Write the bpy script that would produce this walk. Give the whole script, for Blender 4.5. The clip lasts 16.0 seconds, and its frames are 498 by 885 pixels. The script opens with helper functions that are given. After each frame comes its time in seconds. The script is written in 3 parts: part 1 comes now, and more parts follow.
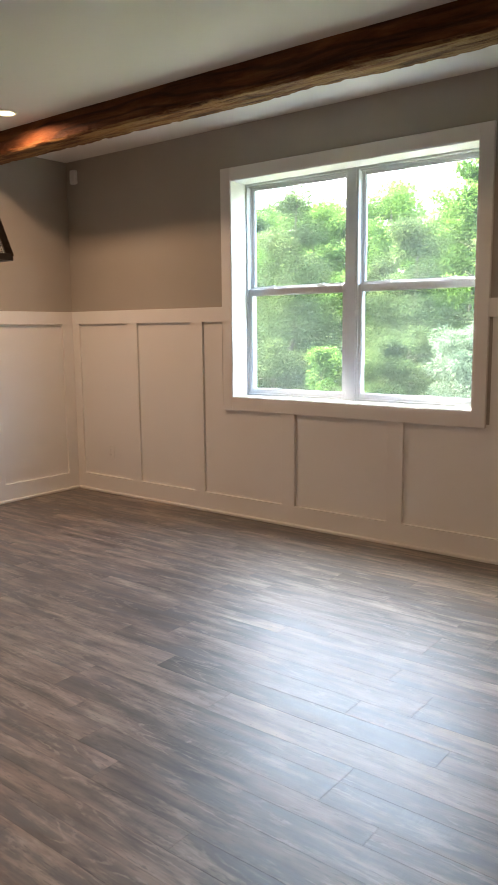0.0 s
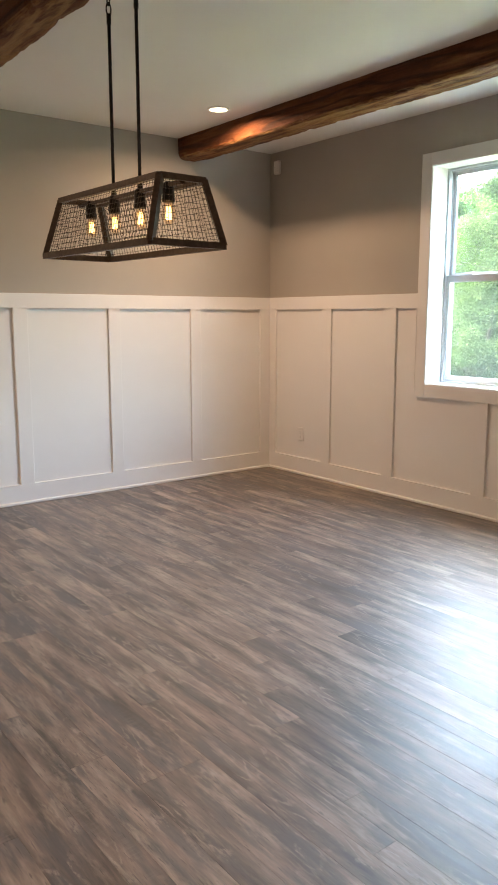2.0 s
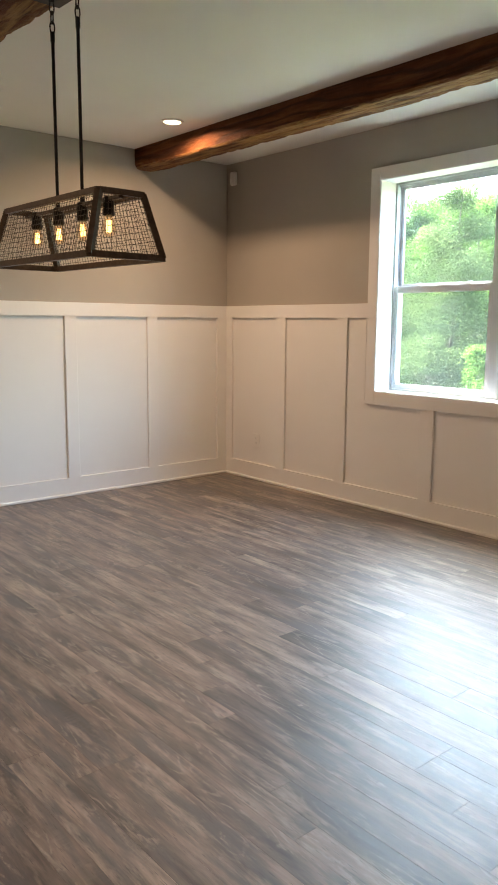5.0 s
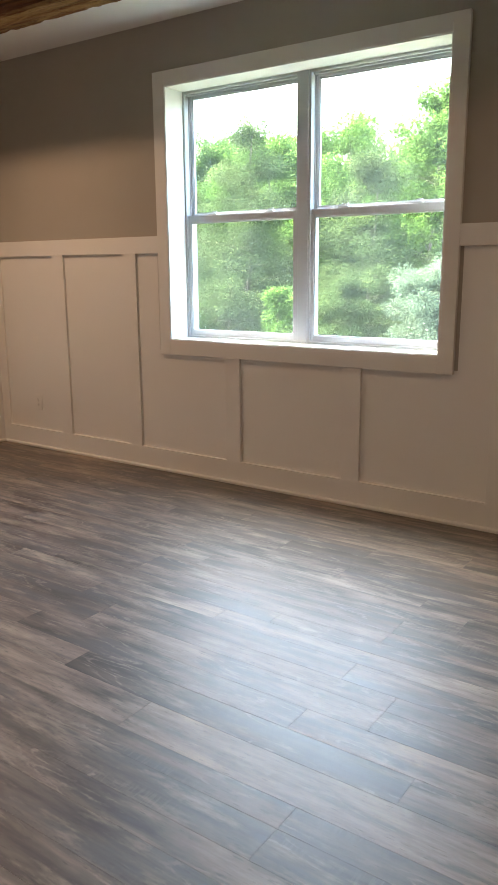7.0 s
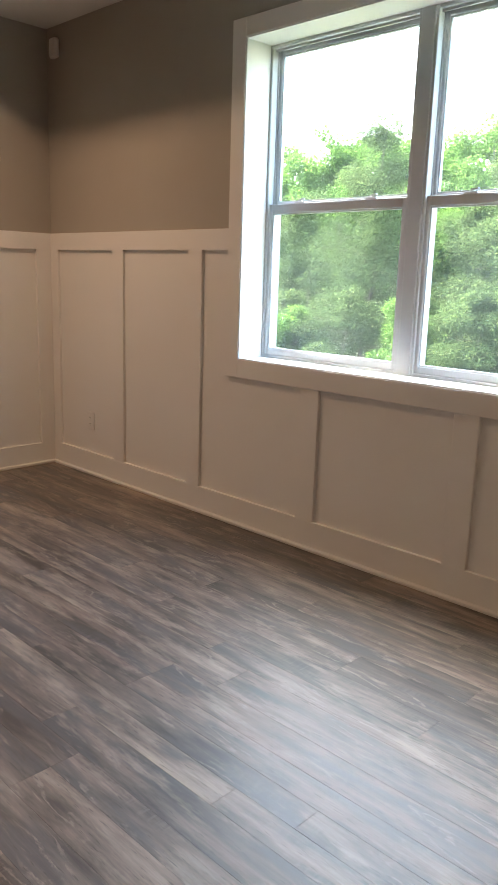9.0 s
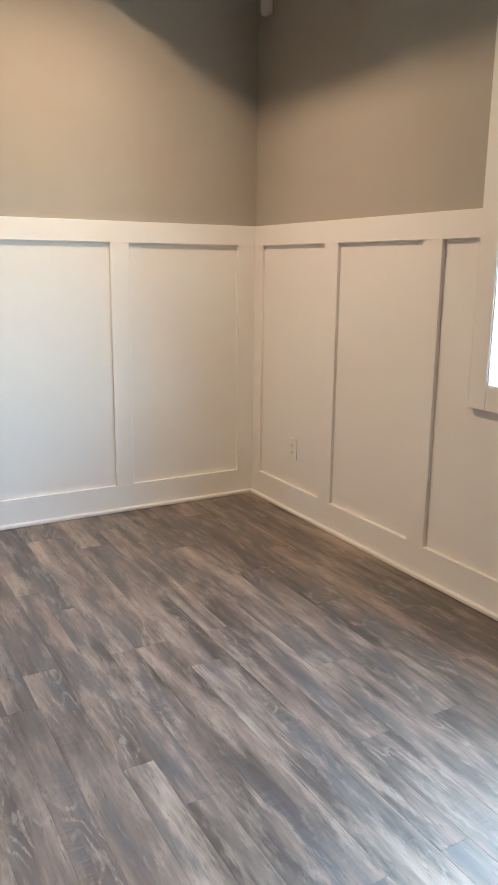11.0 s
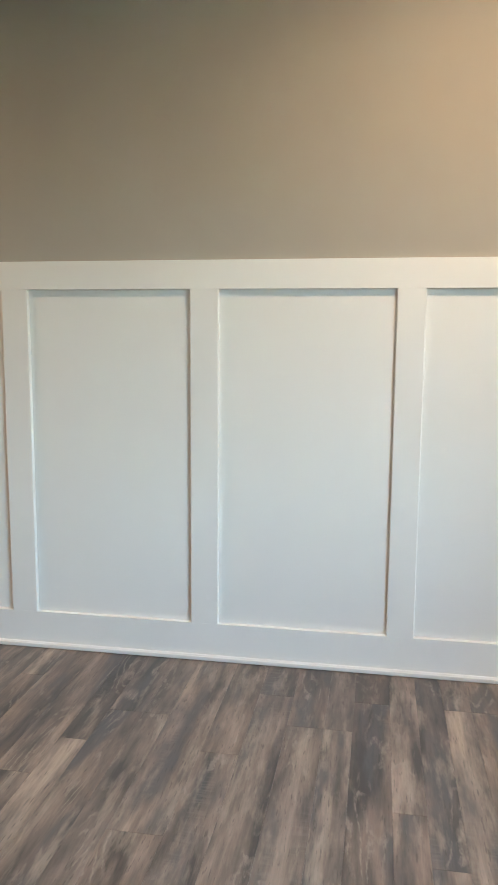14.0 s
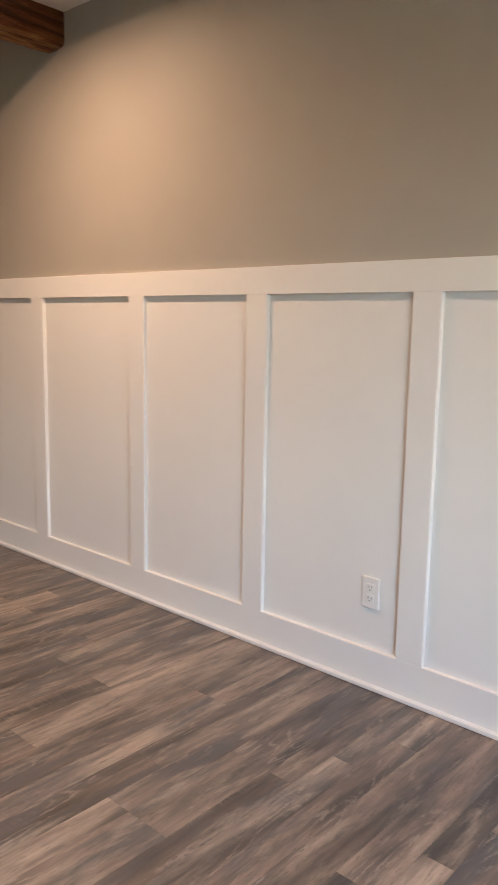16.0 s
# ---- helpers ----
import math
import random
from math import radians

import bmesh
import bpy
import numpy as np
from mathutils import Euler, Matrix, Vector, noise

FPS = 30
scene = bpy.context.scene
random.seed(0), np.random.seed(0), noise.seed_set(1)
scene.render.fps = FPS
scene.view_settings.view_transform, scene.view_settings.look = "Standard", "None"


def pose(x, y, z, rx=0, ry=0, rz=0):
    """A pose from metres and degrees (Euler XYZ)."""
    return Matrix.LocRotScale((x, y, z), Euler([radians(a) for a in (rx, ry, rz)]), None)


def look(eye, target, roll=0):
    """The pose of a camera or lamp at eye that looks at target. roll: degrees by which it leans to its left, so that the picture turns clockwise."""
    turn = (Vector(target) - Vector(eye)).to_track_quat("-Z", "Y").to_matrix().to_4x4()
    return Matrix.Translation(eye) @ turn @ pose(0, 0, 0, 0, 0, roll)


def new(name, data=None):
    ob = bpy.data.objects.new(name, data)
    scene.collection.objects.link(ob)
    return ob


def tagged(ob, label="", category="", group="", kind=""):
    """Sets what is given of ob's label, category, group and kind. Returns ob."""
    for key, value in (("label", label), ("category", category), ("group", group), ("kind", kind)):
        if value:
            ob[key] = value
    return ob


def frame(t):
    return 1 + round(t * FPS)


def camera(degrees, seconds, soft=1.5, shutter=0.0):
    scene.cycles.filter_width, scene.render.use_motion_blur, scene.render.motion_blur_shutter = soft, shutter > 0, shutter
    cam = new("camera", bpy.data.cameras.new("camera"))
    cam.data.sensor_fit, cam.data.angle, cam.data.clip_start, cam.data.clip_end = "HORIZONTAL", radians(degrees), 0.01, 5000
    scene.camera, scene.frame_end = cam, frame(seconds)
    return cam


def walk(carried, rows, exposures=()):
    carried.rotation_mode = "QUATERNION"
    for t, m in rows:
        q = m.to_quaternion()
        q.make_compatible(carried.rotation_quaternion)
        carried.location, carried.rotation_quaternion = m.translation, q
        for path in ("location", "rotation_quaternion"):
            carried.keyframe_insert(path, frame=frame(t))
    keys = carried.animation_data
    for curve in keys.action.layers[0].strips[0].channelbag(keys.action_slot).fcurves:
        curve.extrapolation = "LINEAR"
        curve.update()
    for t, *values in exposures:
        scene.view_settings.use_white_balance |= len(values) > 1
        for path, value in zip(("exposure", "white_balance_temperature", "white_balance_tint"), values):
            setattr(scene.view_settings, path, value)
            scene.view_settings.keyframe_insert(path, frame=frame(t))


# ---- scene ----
cam = camera(36.4, 16.0, 1.5, 0.2)
PATH = [
    (0, (5.213, -4.208, 1.35), (3.99, -2.654, 1.054), -0.6),
    (0.5, (5.272, -4.226, 1.339), (3.952, -2.757, 1.023), -0.1),
    (1, (5.292, -4.251, 1.329), (3.886, -2.87, 0.987), -0.1),
    (1.5, (5.293, -4.291, 1.327), (3.806, -3.0, 0.978), -0.0),
    (2, (5.285, -4.318, 1.342), (3.724, -3.111, 1.015), -0.0),
    (2.5, (5.301, -4.331, 1.375), (3.691, -3.181, 1.082), 0.2),
    (3, (5.368, -4.369, 1.402), (3.749, -3.224, 1.147), 0.5),
    (3.2, (5.389, -4.397, 1.408), (3.777, -3.238, 1.166), 0.6),
    (5.3, (5.432, -4.28, 1.338), (3.973, -2.954, 1.003), 0.6),
    (5.5, (5.35, -4.278, 1.328), (3.943, -2.898, 0.986), 0.9),
    (6, (5.231, -4.113, 1.323), (3.948, -2.626, 0.946), -0.2),
    (6.5, (5.072, -3.937, 1.345), (3.921, -2.358, 0.92), -1.0),
    (7, (4.96, -3.694, 1.297), (3.838, -2.099, 0.853), -0.4),
    (7.5, (4.859, -3.444, 1.281), (3.703, -1.874, 0.836), 0.2),
    (8, (4.699, -3.203, 1.28), (3.524, -1.642, 0.853), -0.6),
    (8.5, (4.6, -2.945, 1.284), (3.355, -1.434, 0.877), -0.0),
    (9, (4.49, -2.705, 1.282), (3.127, -1.305, 0.852), 1.8),
    (9.2, (4.426, -2.634, 1.271), (3.039, -1.265, 0.823), 1.9),
    (11.3, (3.631, -2.089, 1.304), (1.918, -1.159, 0.856), 0.2),
    (11.5, (3.546, -2.054, 1.316), (1.83, -1.129, 0.87), -0.2),
    (12, (3.376, -1.981, 1.289), (1.575, -1.211, 0.885), 0.1),
    (12.5, (3.244, -1.817, 1.26), (1.313, -1.43, 0.91), 1.7),
    (13, (3.108, -1.753, 1.242), (1.137, -1.668, 0.911), 1.3),
    (13.5, (2.929, -1.68, 1.236), (0.955, -1.813, 0.941), 0.3),
    (14, (2.736, -1.636, 1.233), (0.783, -1.972, 0.957), 0.4),
    (14.5, (2.553, -1.587, 1.255), (0.657, -2.153, 0.963), 1.9),
    (15, (2.44, -1.692, 1.267), (0.613, -2.438, 0.94), 1.6),
    (15.5, (2.293, -1.765, 1.295), (0.615, -2.808, 0.983), 0.7),
    (16, (2.226, -1.777, 1.296), (0.758, -3.098, 0.984), 1.0),
]
EXPOSURE = [(0.0, 5.6, 6800, 1), (1.5, 5.85, 6650, 0), (3.0, 6.3, 6450, -6), (6.0, 5.65, 6750, -3), (9.2, 5.35, 6700, -1), (11.3, 6.25, 5850, -11), (12.5, 6.2, 5850, -13), (14.5, 6.12, 6000, -13), (16.0, 6.2, 6350, 0)]
walk(cam, [(t, look(eye, target, roll)) for t, eye, target, roll in PATH], EXPOSURE)
SKY, SUN, DOWN, BULB, FILAMENT, LENS, FLOOR_ROUGH = 0.135, 0.13, 0.30, 0.018, 0.10, 0.09, 0.485

# ---- world, sun and lamps ----
CEIL = 2.728
world = bpy.data.worlds.new("sky")
scene.world = world
world.use_nodes = True
wn = world.node_tree.nodes
wl = world.node_tree.links
sky = wn.new("ShaderNodeTexSky")
sky.sky_type = "NISHITA"
sky.sun_disc = False
sky.sun_elevation, sky.sun_rotation = radians(59), radians(258)
sky.air_density, sky.dust_density, sky.ozone_density = 1.1, 6.5, 0.9
wl.new(sky.outputs[0], wn["Background"].inputs[0])
wn["Background"].inputs[1].default_value = SKY

sun = new("sun", bpy.data.lights.new("sun", "SUN"))
sun.data.energy, sun.data.angle, sun.data.color = SUN, radians(25), (1.0, 0.97, 0.93)
sun.matrix_world = look((0, 0, 30), (0.504, 0.107, 30 - 0.857))

# sky light is gathered through the window's opening
guide = new("window_daylight_guide", bpy.data.lights.new("window_daylight_guide", "AREA"))
guide.data.shape, guide.data.size, guide.data.size_y = "RECTANGLE", 1.85, 1.55
guide.data.cycles.is_portal = True
guide.matrix_world = pose(2.6425, 0.30, 1.62, -90, 0, 0)
WARM = (1.0, 0.60, 0.41)
# the two at x 4.40 are unseen, added for warm light on the walls
DOWNLIGHTS = ((0.87, -1.165, 1.45), (0.87, -4.62, 1.7), (4.40, -1.165, 0.4), (4.40, -4.75, 1.2))
for dx, dy, lit in DOWNLIGHTS:
    lamp = new("downlight_lamp", bpy.data.lights.new("downlight_lamp", "AREA"))
    lamp.data.shape, lamp.data.size, lamp.data.energy, lamp.data.color = "DISK", 0.11, DOWN * lit, WARM
    lamp.data.spread = radians(165)
    lamp.matrix_world = pose(dx, dy, CEIL - 0.012)


# ---- materials ----
def mat(name, base=(0.5, 0.5, 0.5), rough=0.5, metal=0.0):
    m = bpy.data.materials.new(name)
    m.use_nodes = True
    b = m.node_tree.nodes["Principled BSDF"]
    b.inputs["Base Color"].default_value = (*base, 1)
    b.inputs["Roughness"].default_value = rough
    b.inputs["Metallic"].default_value = metal
    return m, m.node_tree.nodes, m.node_tree.links, b


def noise_node(n, l, src, scale, detail=4.0, rough=0.55, stretch=None, distort=0.0):
    t = n.new("ShaderNodeTexNoise")
    t.inputs["Scale"].default_value, t.inputs["Detail"].default_value = scale, detail
    t.inputs["Roughness"].default_value, t.inputs["Distortion"].default_value = rough, distort
    if stretch:
        mp = n.new("ShaderNodeMapping")
        mp.inputs["Scale"].default_value = stretch
        l.new(src, mp.inputs[0])
        src = mp.outputs[0]
    l.new(src, t.inputs["Vector"])
    return t.outputs["Fac"]


def ramp_node(n, l, src, *stops):
    r = n.new("ShaderNodeValToRGB")
    while len(r.color_ramp.elements) < len(stops):
        r.color_ramp.elements.new(0.5)
    for e, (p, c) in zip(r.color_ramp.elements, stops):
        e.position = p
        e.color = (*c, 1) if len(c) == 3 else (c[0], c[0], c[0], 1)
    l.new(src, r.inputs[0])
    return r.outputs[0]


def blend_node(n, l, fac, a, b, mode="MIX"):
    x = n.new("ShaderNodeMix")
    x.data_type, x.blend_type = "RGBA", mode
    for sock, v in ((x.inputs[0], fac), (x.inputs[6], a), (x.inputs[7], b)):
        if isinstance(v, (int, float)):
            sock.default_value = v
        elif isinstance(v, tuple):
            sock.default_value = (*v, 1)
        else:
            l.new(v, sock)
    return x.outputs[2]


def math_node(n, l, op, a, b=0.0):
    x = n.new("ShaderNodeMath")
    x.operation = op
    for sock, v in zip(x.inputs, (a, b)):
        if isinstance(v, (int, float)):
            sock.default_value = v
        else:
            l.new(v, sock)
    return x.outputs[0]


def bump_node(n, l, b, height, strength=0.2, distance=0.002):
    x = n.new("ShaderNodeBump")
    x.inputs["Strength"].default_value, x.inputs["Distance"].default_value = strength, distance
    l.new(height, x.inputs["Height"])
    l.new(x.outputs[0], b.inputs["Normal"])


def coords(n, kind="Object"):
    return n.new("ShaderNodeTexCoord").outputs[kind]


def paint(name, base, rough, wobble=0.04, grain=0.15):
    """Rolled or brushed paint: faint cloudy tone, fine orange-peel relief."""
    m, n, l, b = mat(name, base, rough)
    p = n.new("ShaderNodeNewGeometry").outputs["Position"]
    cloud = noise_node(n, l, p, 1.3, 3)
    dark = tuple(c * (1 - wobble) for c in base)
    light = tuple(min(1, c * (1 + wobble)) for c in base)
    l.new(ramp_node(n, l, cloud, (0.3, dark), (0.7, light)), b.inputs["Base Color"])
    bump_node(n, l, b, noise_node(n, l, p, 420, 2), grain, 0.0006)
    rr = math_node(n, l, "MULTIPLY_ADD", noise_node(n, l, p, 9, 3), 0.12)
    l.new(math_node(n, l, "ADD", rr, rough - 0.06), b.inputs["Roughness"])
    return m


M_WALL = paint("greige_wall_paint", (0.40, 0.375, 0.33), 0.62)
M_PANEL = paint("white_satin_paint", (0.80, 0.79, 0.765), 0.38, 0.015, 0.08)
M_CEIL = paint("ceiling_paint", (0.78, 0.77, 0.73), 0.85, 0.02, 0.25)
M_VINYL = paint("white_vinyl", (0.56, 0.58, 0.60), 0.35, 0.01, 0.02)
M_PLASTIC = paint("white_plastic", (0.80, 0.79, 0.76), 0.3, 0.01, 0.0)
M_SLOT = mat("outlet_slot", (0.16, 0.15, 0.14), 0.6)[0]


def floor_material():
    m, n, l, b = mat("vinyl_plank", (0.2, 0.16, 0.13), 0.36)
    rnd = n.new("ShaderNodeObjectInfo").outputs["Random"]
    off = n.new("ShaderNodeVectorMath")
    off.operation = "ADD"
    l.new(coords(n), off.inputs[0])
    comb = n.new("ShaderNodeCombineXYZ")
    for k, f in enumerate((37.0, 91.0, 13.0)):
        l.new(math_node(n, l, "MULTIPLY", rnd, f), comb.inputs[k])
    l.new(comb.outputs[0], off.inputs[1])
    v = off.outputs[0]
    # tone of each board: taupe, cool grey, pale brown
    pick = math_node(n, l, "FRACT", math_node(n, l, "MULTIPLY", rnd, 7.31))
    tone = ramp_node(n, l, pick, (0.0, (0.088, 0.072, 0.062)), (0.25, (0.205, 0.163, 0.136)), (0.5, (0.132, 0.114, 0.102)), (0.75, (0.228, 0.185, 0.156)), (1.0, (0.272, 0.230, 0.196)))
    # long soft bands of weathering within a board
    band = noise_node(n, l, v, 2.4, 5, 0.6, (0.9, 6.0, 1), 0.15)
    shade = ramp_node(n, l, band, (0.36, (0.22, 0.22, 0.23)), (0.46, (0.66, 0.65, 0.65)), (0.54, (1.04, 1.02, 1.0)), (0.66, (1.7, 1.66, 1.6)))
    c = blend_node(n, l, 1.0, tone, shade, "MULTIPLY")
    # blue-grey stains and bleached cream patches
    stain = ramp_node(n, l, noise_node(n, l, v, 2.1, 4, 0.6, (0.8, 4.2, 1), 0.1), (0.51, (0.0,)), (0.62, (1.0,)))
    c = blend_node(n, l, math_node(n, l, "MULTIPLY", stain, 0.75), c, (0.078, 0.080, 0.088))
    cream = ramp_node(n, l, noise_node(n, l, v, 3.1, 5, 0.65, (1.1, 5.5, 1), 0.12), (0.53, (0.0,)), (0.68, (1.0,)))
    c = blend_node(n, l, math_node(n, l, "MULTIPLY", cream, 0.65), c, (0.40, 0.345, 0.275))
    # limed cathedral figure: nested contour lines of a long soft field
    field = noise_node(n, l, v, 1.5, 1.5, 0.45, (1.4, 6.8, 1), 0.2)
    wob = math_node(n, l, "MULTIPLY", noise_node(n, l, v, 34, 3, 0.65, (1, 1.4, 1)), 0.06)
    rings = math_node(n, l, "SINE", math_node(n, l, "MULTIPLY", math_node(n, l, "ADD", field, wob), 64.0))
    ragged = ramp_node(n, l, noise_node(n, l, v, 48, 3, 0.7, (0.5, 1.6, 1)), (0.42, (0.15,)), (0.56, (1.0,)))
    line = math_node(n, l, "MULTIPLY", ramp_node(n, l, rings, (0.45, (0.0,)), (0.9, (1.0,))), ragged)
    where = ramp_node(n, l, noise_node(n, l, v, 2.6, 2, 0.5, (1.3, 4.5, 1)), (0.50, (0.0,)), (0.62, (1.0,)))
    fac = math_node(n, l, "MULTIPLY", math_node(n, l, "MULTIPLY", where, line), 0.5)
    c = blend_node(n, l, fac, c, (0.40, 0.35, 0.295))
    fine = noise_node(n, l, v, 14, 6, 0.7, (0.6, 9, 1))
    c = blend_node(n, l, 0.65, c, ramp_node(n, l, fine, (0.3, (0.66,)), (0.7, (1.28,))), "MULTIPLY")
    # dark pores and knots
    pore = ramp_node(n, l, noise_node(n, l, v, 55, 2, 0.5, (0.35, 3, 1)), (0.30, (1.0,)), (0.37, (0.0,)))
    c = blend_node(n, l, math_node(n, l, "MULTIPLY", pore, 0.6), c, (0.045, 0.038, 0.034))
    # cross sawmarks on some boards
    saw = noise_node(n, l, v, 60, 2, 0.5, (2.2, 0.25, 1))
    sawhere = ramp_node(n, l, noise_node(n, l, v, 1.5, 2, 0.5, (1.0, 6, 1)), (0.56, (0.0,)), (0.66, (1.0,)))
    sawf = math_node(n, l, "MULTIPLY", ramp_node(n, l, saw, (0.50, (0.0,)), (0.62, (1.0,))), sawhere)
    c = blend_node(n, l, math_node(n, l, "MULTIPLY", sawf, 0.22), c, (0.27, 0.245, 0.22))
    c = blend_node(n, l, 1.0, c, (0.90, 0.865, 0.84), "MULTIPLY")
    l.new(c, b.inputs["Base Color"])
    r = math_node(n, l, "ADD", math_node(n, l, "MULTIPLY", fine, 0.12), math_node(n, l, "MULTIPLY", band, 0.22))
    r = math_node(n, l, "ADD", r, FLOOR_ROUGH - 0.17)
    l.new(r, b.inputs["Roughness"])
    b.inputs["Specular IOR Level"].default_value = 0.55
    b.inputs["Coat Weight"].default_value, b.inputs["Coat IOR"].default_value = 0.65, 1.5
    l.new(r, b.inputs["Coat Roughness"])
    bump_node(n, l, b, math_node(n, l, "ADD", fine, fac), 0.10, 0.001)
    return m


def beam_material():
    m, n, l, b = mat("stained_hewn_timber", (0.1, 0.05, 0.03), 0.7)
    b.inputs["Specular IOR Level"].default_value = 0.2
    v = n.new("ShaderNodeNewGeometry").outputs["Position"]
    grain = noise_node(n, l, v, 3.6, 7, 0.62, (0.4, 4, 4), 0.9)
    c = ramp_node(n, l, grain, (0.28, (0.042, 0.013, 0.005)), (0.5, (0.125, 0.042, 0.014)), (0.68, (0.21, 0.085, 0.030)), (0.85, (0.31, 0.16, 0.065)))
    wv = n.new("ShaderNodeTexWave")
    wv.bands_direction = "Z"
    wv.inputs["Scale"].default_value, wv.inputs["Distortion"].default_value = 2.6, 16
    wv.inputs["Detail"].default_value, wv.inputs["Detail Scale"].default_value = 3, 0.7
    mp = n.new("ShaderNodeMapping")
    mp.inputs["Scale"].default_value = (0.35, 1.6, 1.6)
    l.new(v, mp.inputs[0])
    l.new(mp.outputs[0], wv.inputs["Vector"])
    c = blend_node(n, l, math_node(n, l, "MULTIPLY", ramp_node(n, l, wv.outputs["Fac"], (0.0, (1.0,)), (0.3, (0.0,))), 0.65), c, (0.035, 0.014, 0.007))
    # window light on the underside painted in by face normal, broken into raw-wood patches
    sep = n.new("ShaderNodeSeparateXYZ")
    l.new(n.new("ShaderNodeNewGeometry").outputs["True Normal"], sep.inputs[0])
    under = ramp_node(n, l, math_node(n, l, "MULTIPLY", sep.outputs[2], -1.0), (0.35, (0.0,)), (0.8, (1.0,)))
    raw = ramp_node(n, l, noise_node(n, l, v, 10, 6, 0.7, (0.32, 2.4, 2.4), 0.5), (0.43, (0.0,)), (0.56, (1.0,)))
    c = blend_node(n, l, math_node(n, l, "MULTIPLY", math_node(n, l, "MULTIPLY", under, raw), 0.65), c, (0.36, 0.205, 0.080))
    fine = noise_node(n, l, v, 45, 5, 0.7, (0.25, 3, 3))
    c = blend_node(n, l, 0.45, c, ramp_node(n, l, fine, (0.3, (0.6,)), (0.7, (1.2,))), "MULTIPLY")
    l.new(c, b.inputs["Base Color"])
    bump_node(n, l, b, math_node(n, l, "ADD", math_node(n, l, "ADD", grain, fine), wv.outputs["Fac"]), 0.8, 0.008)
    return m


def metal_material(name, base, rough, metal=0.75):
    m, n, l, b = mat(name, base, rough, metal)
    v = n.new("ShaderNodeNewGeometry").outputs["Position"]
    g = noise_node(n, l, v, 60, 4, 0.6)
    l.new(ramp_node(n, l, g, (0.3, tuple(c * 0.7 for c in base)), (0.75, tuple(c * 1.5 for c in base))), b.inputs["Base Color"])
    bump_node(n, l, b, g, 0.1, 0.0006)
    return m


def glass_material(name, base=0.02, tint=(1, 1, 1), dust=0.0):
    m = bpy.data.materials.new(name)
    m.use_nodes = True
    n, l = m.node_tree.nodes, m.node_tree.links
    n.remove(n["Principled BSDF"])
    t, g, x, f = n.new("ShaderNodeBsdfTransparent"), n.new("ShaderNodeBsdfGlossy"), n.new("ShaderNodeMixShader"), n.new("ShaderNodeLayerWeight")
    t.inputs[0].default_value = (*tint, 1)
    g.inputs["Roughness"].default_value = 0.02
    gloss = math_node(n, l, "POWER", f.outputs["Facing"], 5.0)
    l.new(math_node(n, l, "ADD", math_node(n, l, "MULTIPLY", gloss, 0.5), base), x.inputs[0])
    l.new(t.outputs[0], x.inputs[1])
    l.new(g.outputs[0], x.inputs[2])
    if dust:
        d, y = n.new("ShaderNodeBsdfTranslucent"), n.new("ShaderNodeMixShader")
        d.inputs[0].default_value = (0.75, 0.82, 0.80, 1)
        p = n.new("ShaderNodeNewGeometry").outputs["Position"]
        film = ramp_node(n, l, noise_node(n, l, p, 2.2, 5, 0.6), (0.38, (0.45,)), (0.68, (1.0,)))
        l.new(math_node(n, l, "MULTIPLY", film, dust), y.inputs[0])
        l.new(x.outputs[0], y.inputs[1])
        l.new(d.outputs[0], y.inputs[2])
        x = y
    l.new(x.outputs[0], n["Material Output"].inputs[0])
    return m


def glow_material(name, color, strength):
    m, n, l, b = mat(name, (0.9, 0.85, 0.75), 0.4)
    b.inputs["Emission Color"].default_value = (*color, 1)
    b.inputs["Emission Strength"].default_value = strength
    return m


def leaf_material(name, a, c):
    m, n, l, b = mat(name, a, 0.8)
    g = n.new("ShaderNodeNewGeometry")
    b.inputs["Specular IOR Level"].default_value = 0.03
    rnd = g.outputs["Random Per Island"]
    patch = noise_node(n, l, g.outputs["Position"], 0.9, 3)
    f = math_node(n, l, "ADD", math_node(n, l, "MULTIPLY", rnd, 0.5), math_node(n, l, "MULTIPLY", patch, 0.6))
    col = ramp_node(n, l, f, (0.25, a), (0.85, c))
    l.new(col, b.inputs["Base Color"])
    tr, mx = n.new("ShaderNodeBsdfTranslucent"), n.new("ShaderNodeMixShader")
    l.new(col, tr.inputs[0])
    mx.inputs[0].default_value = 0.5
    l.new(b.outputs[0], mx.inputs[1])
    l.new(tr.outputs[0], mx.inputs[2])
    l.new(mx.outputs[0], n["Material Output"].inputs[0])
    return m


def bark_material():
    m, n, l, b = mat("bark", (0.09, 0.07, 0.055), 0.9)
    v = coords(n)
    g = noise_node(n, l, v, 9, 5, 0.6, (3, 3, 0.4))
    l.new(ramp_node(n, l, g, (0.3, (0.03, 0.024, 0.019)), (0.7, (0.085, 0.07, 0.056))), b.inputs["Base Color"])
    bump_node(n, l, b, g, 0.6, 0.02)
    return m


def ground_material():
    m, n, l, b = mat("rough_grass_ground", (0.07, 0.09, 0.03), 0.95)
    v = n.new("ShaderNodeNewGeometry").outputs["Position"]
    big, small = noise_node(n, l, v, 0.35, 4), noise_node(n, l, v, 9, 5)
    c = blend_node(n, l, big, (0.022, 0.038, 0.012), (0.045, 0.050, 0.022))
    c = blend_node(n, l, 0.6, c, ramp_node(n, l, small, (0.3, (0.6,)), (0.7, (1.3,))), "MULTIPLY")
    l.new(c, b.inputs["Base Color"])
    bump_node(n, l, b, small, 0.6, 0.05)
    return m


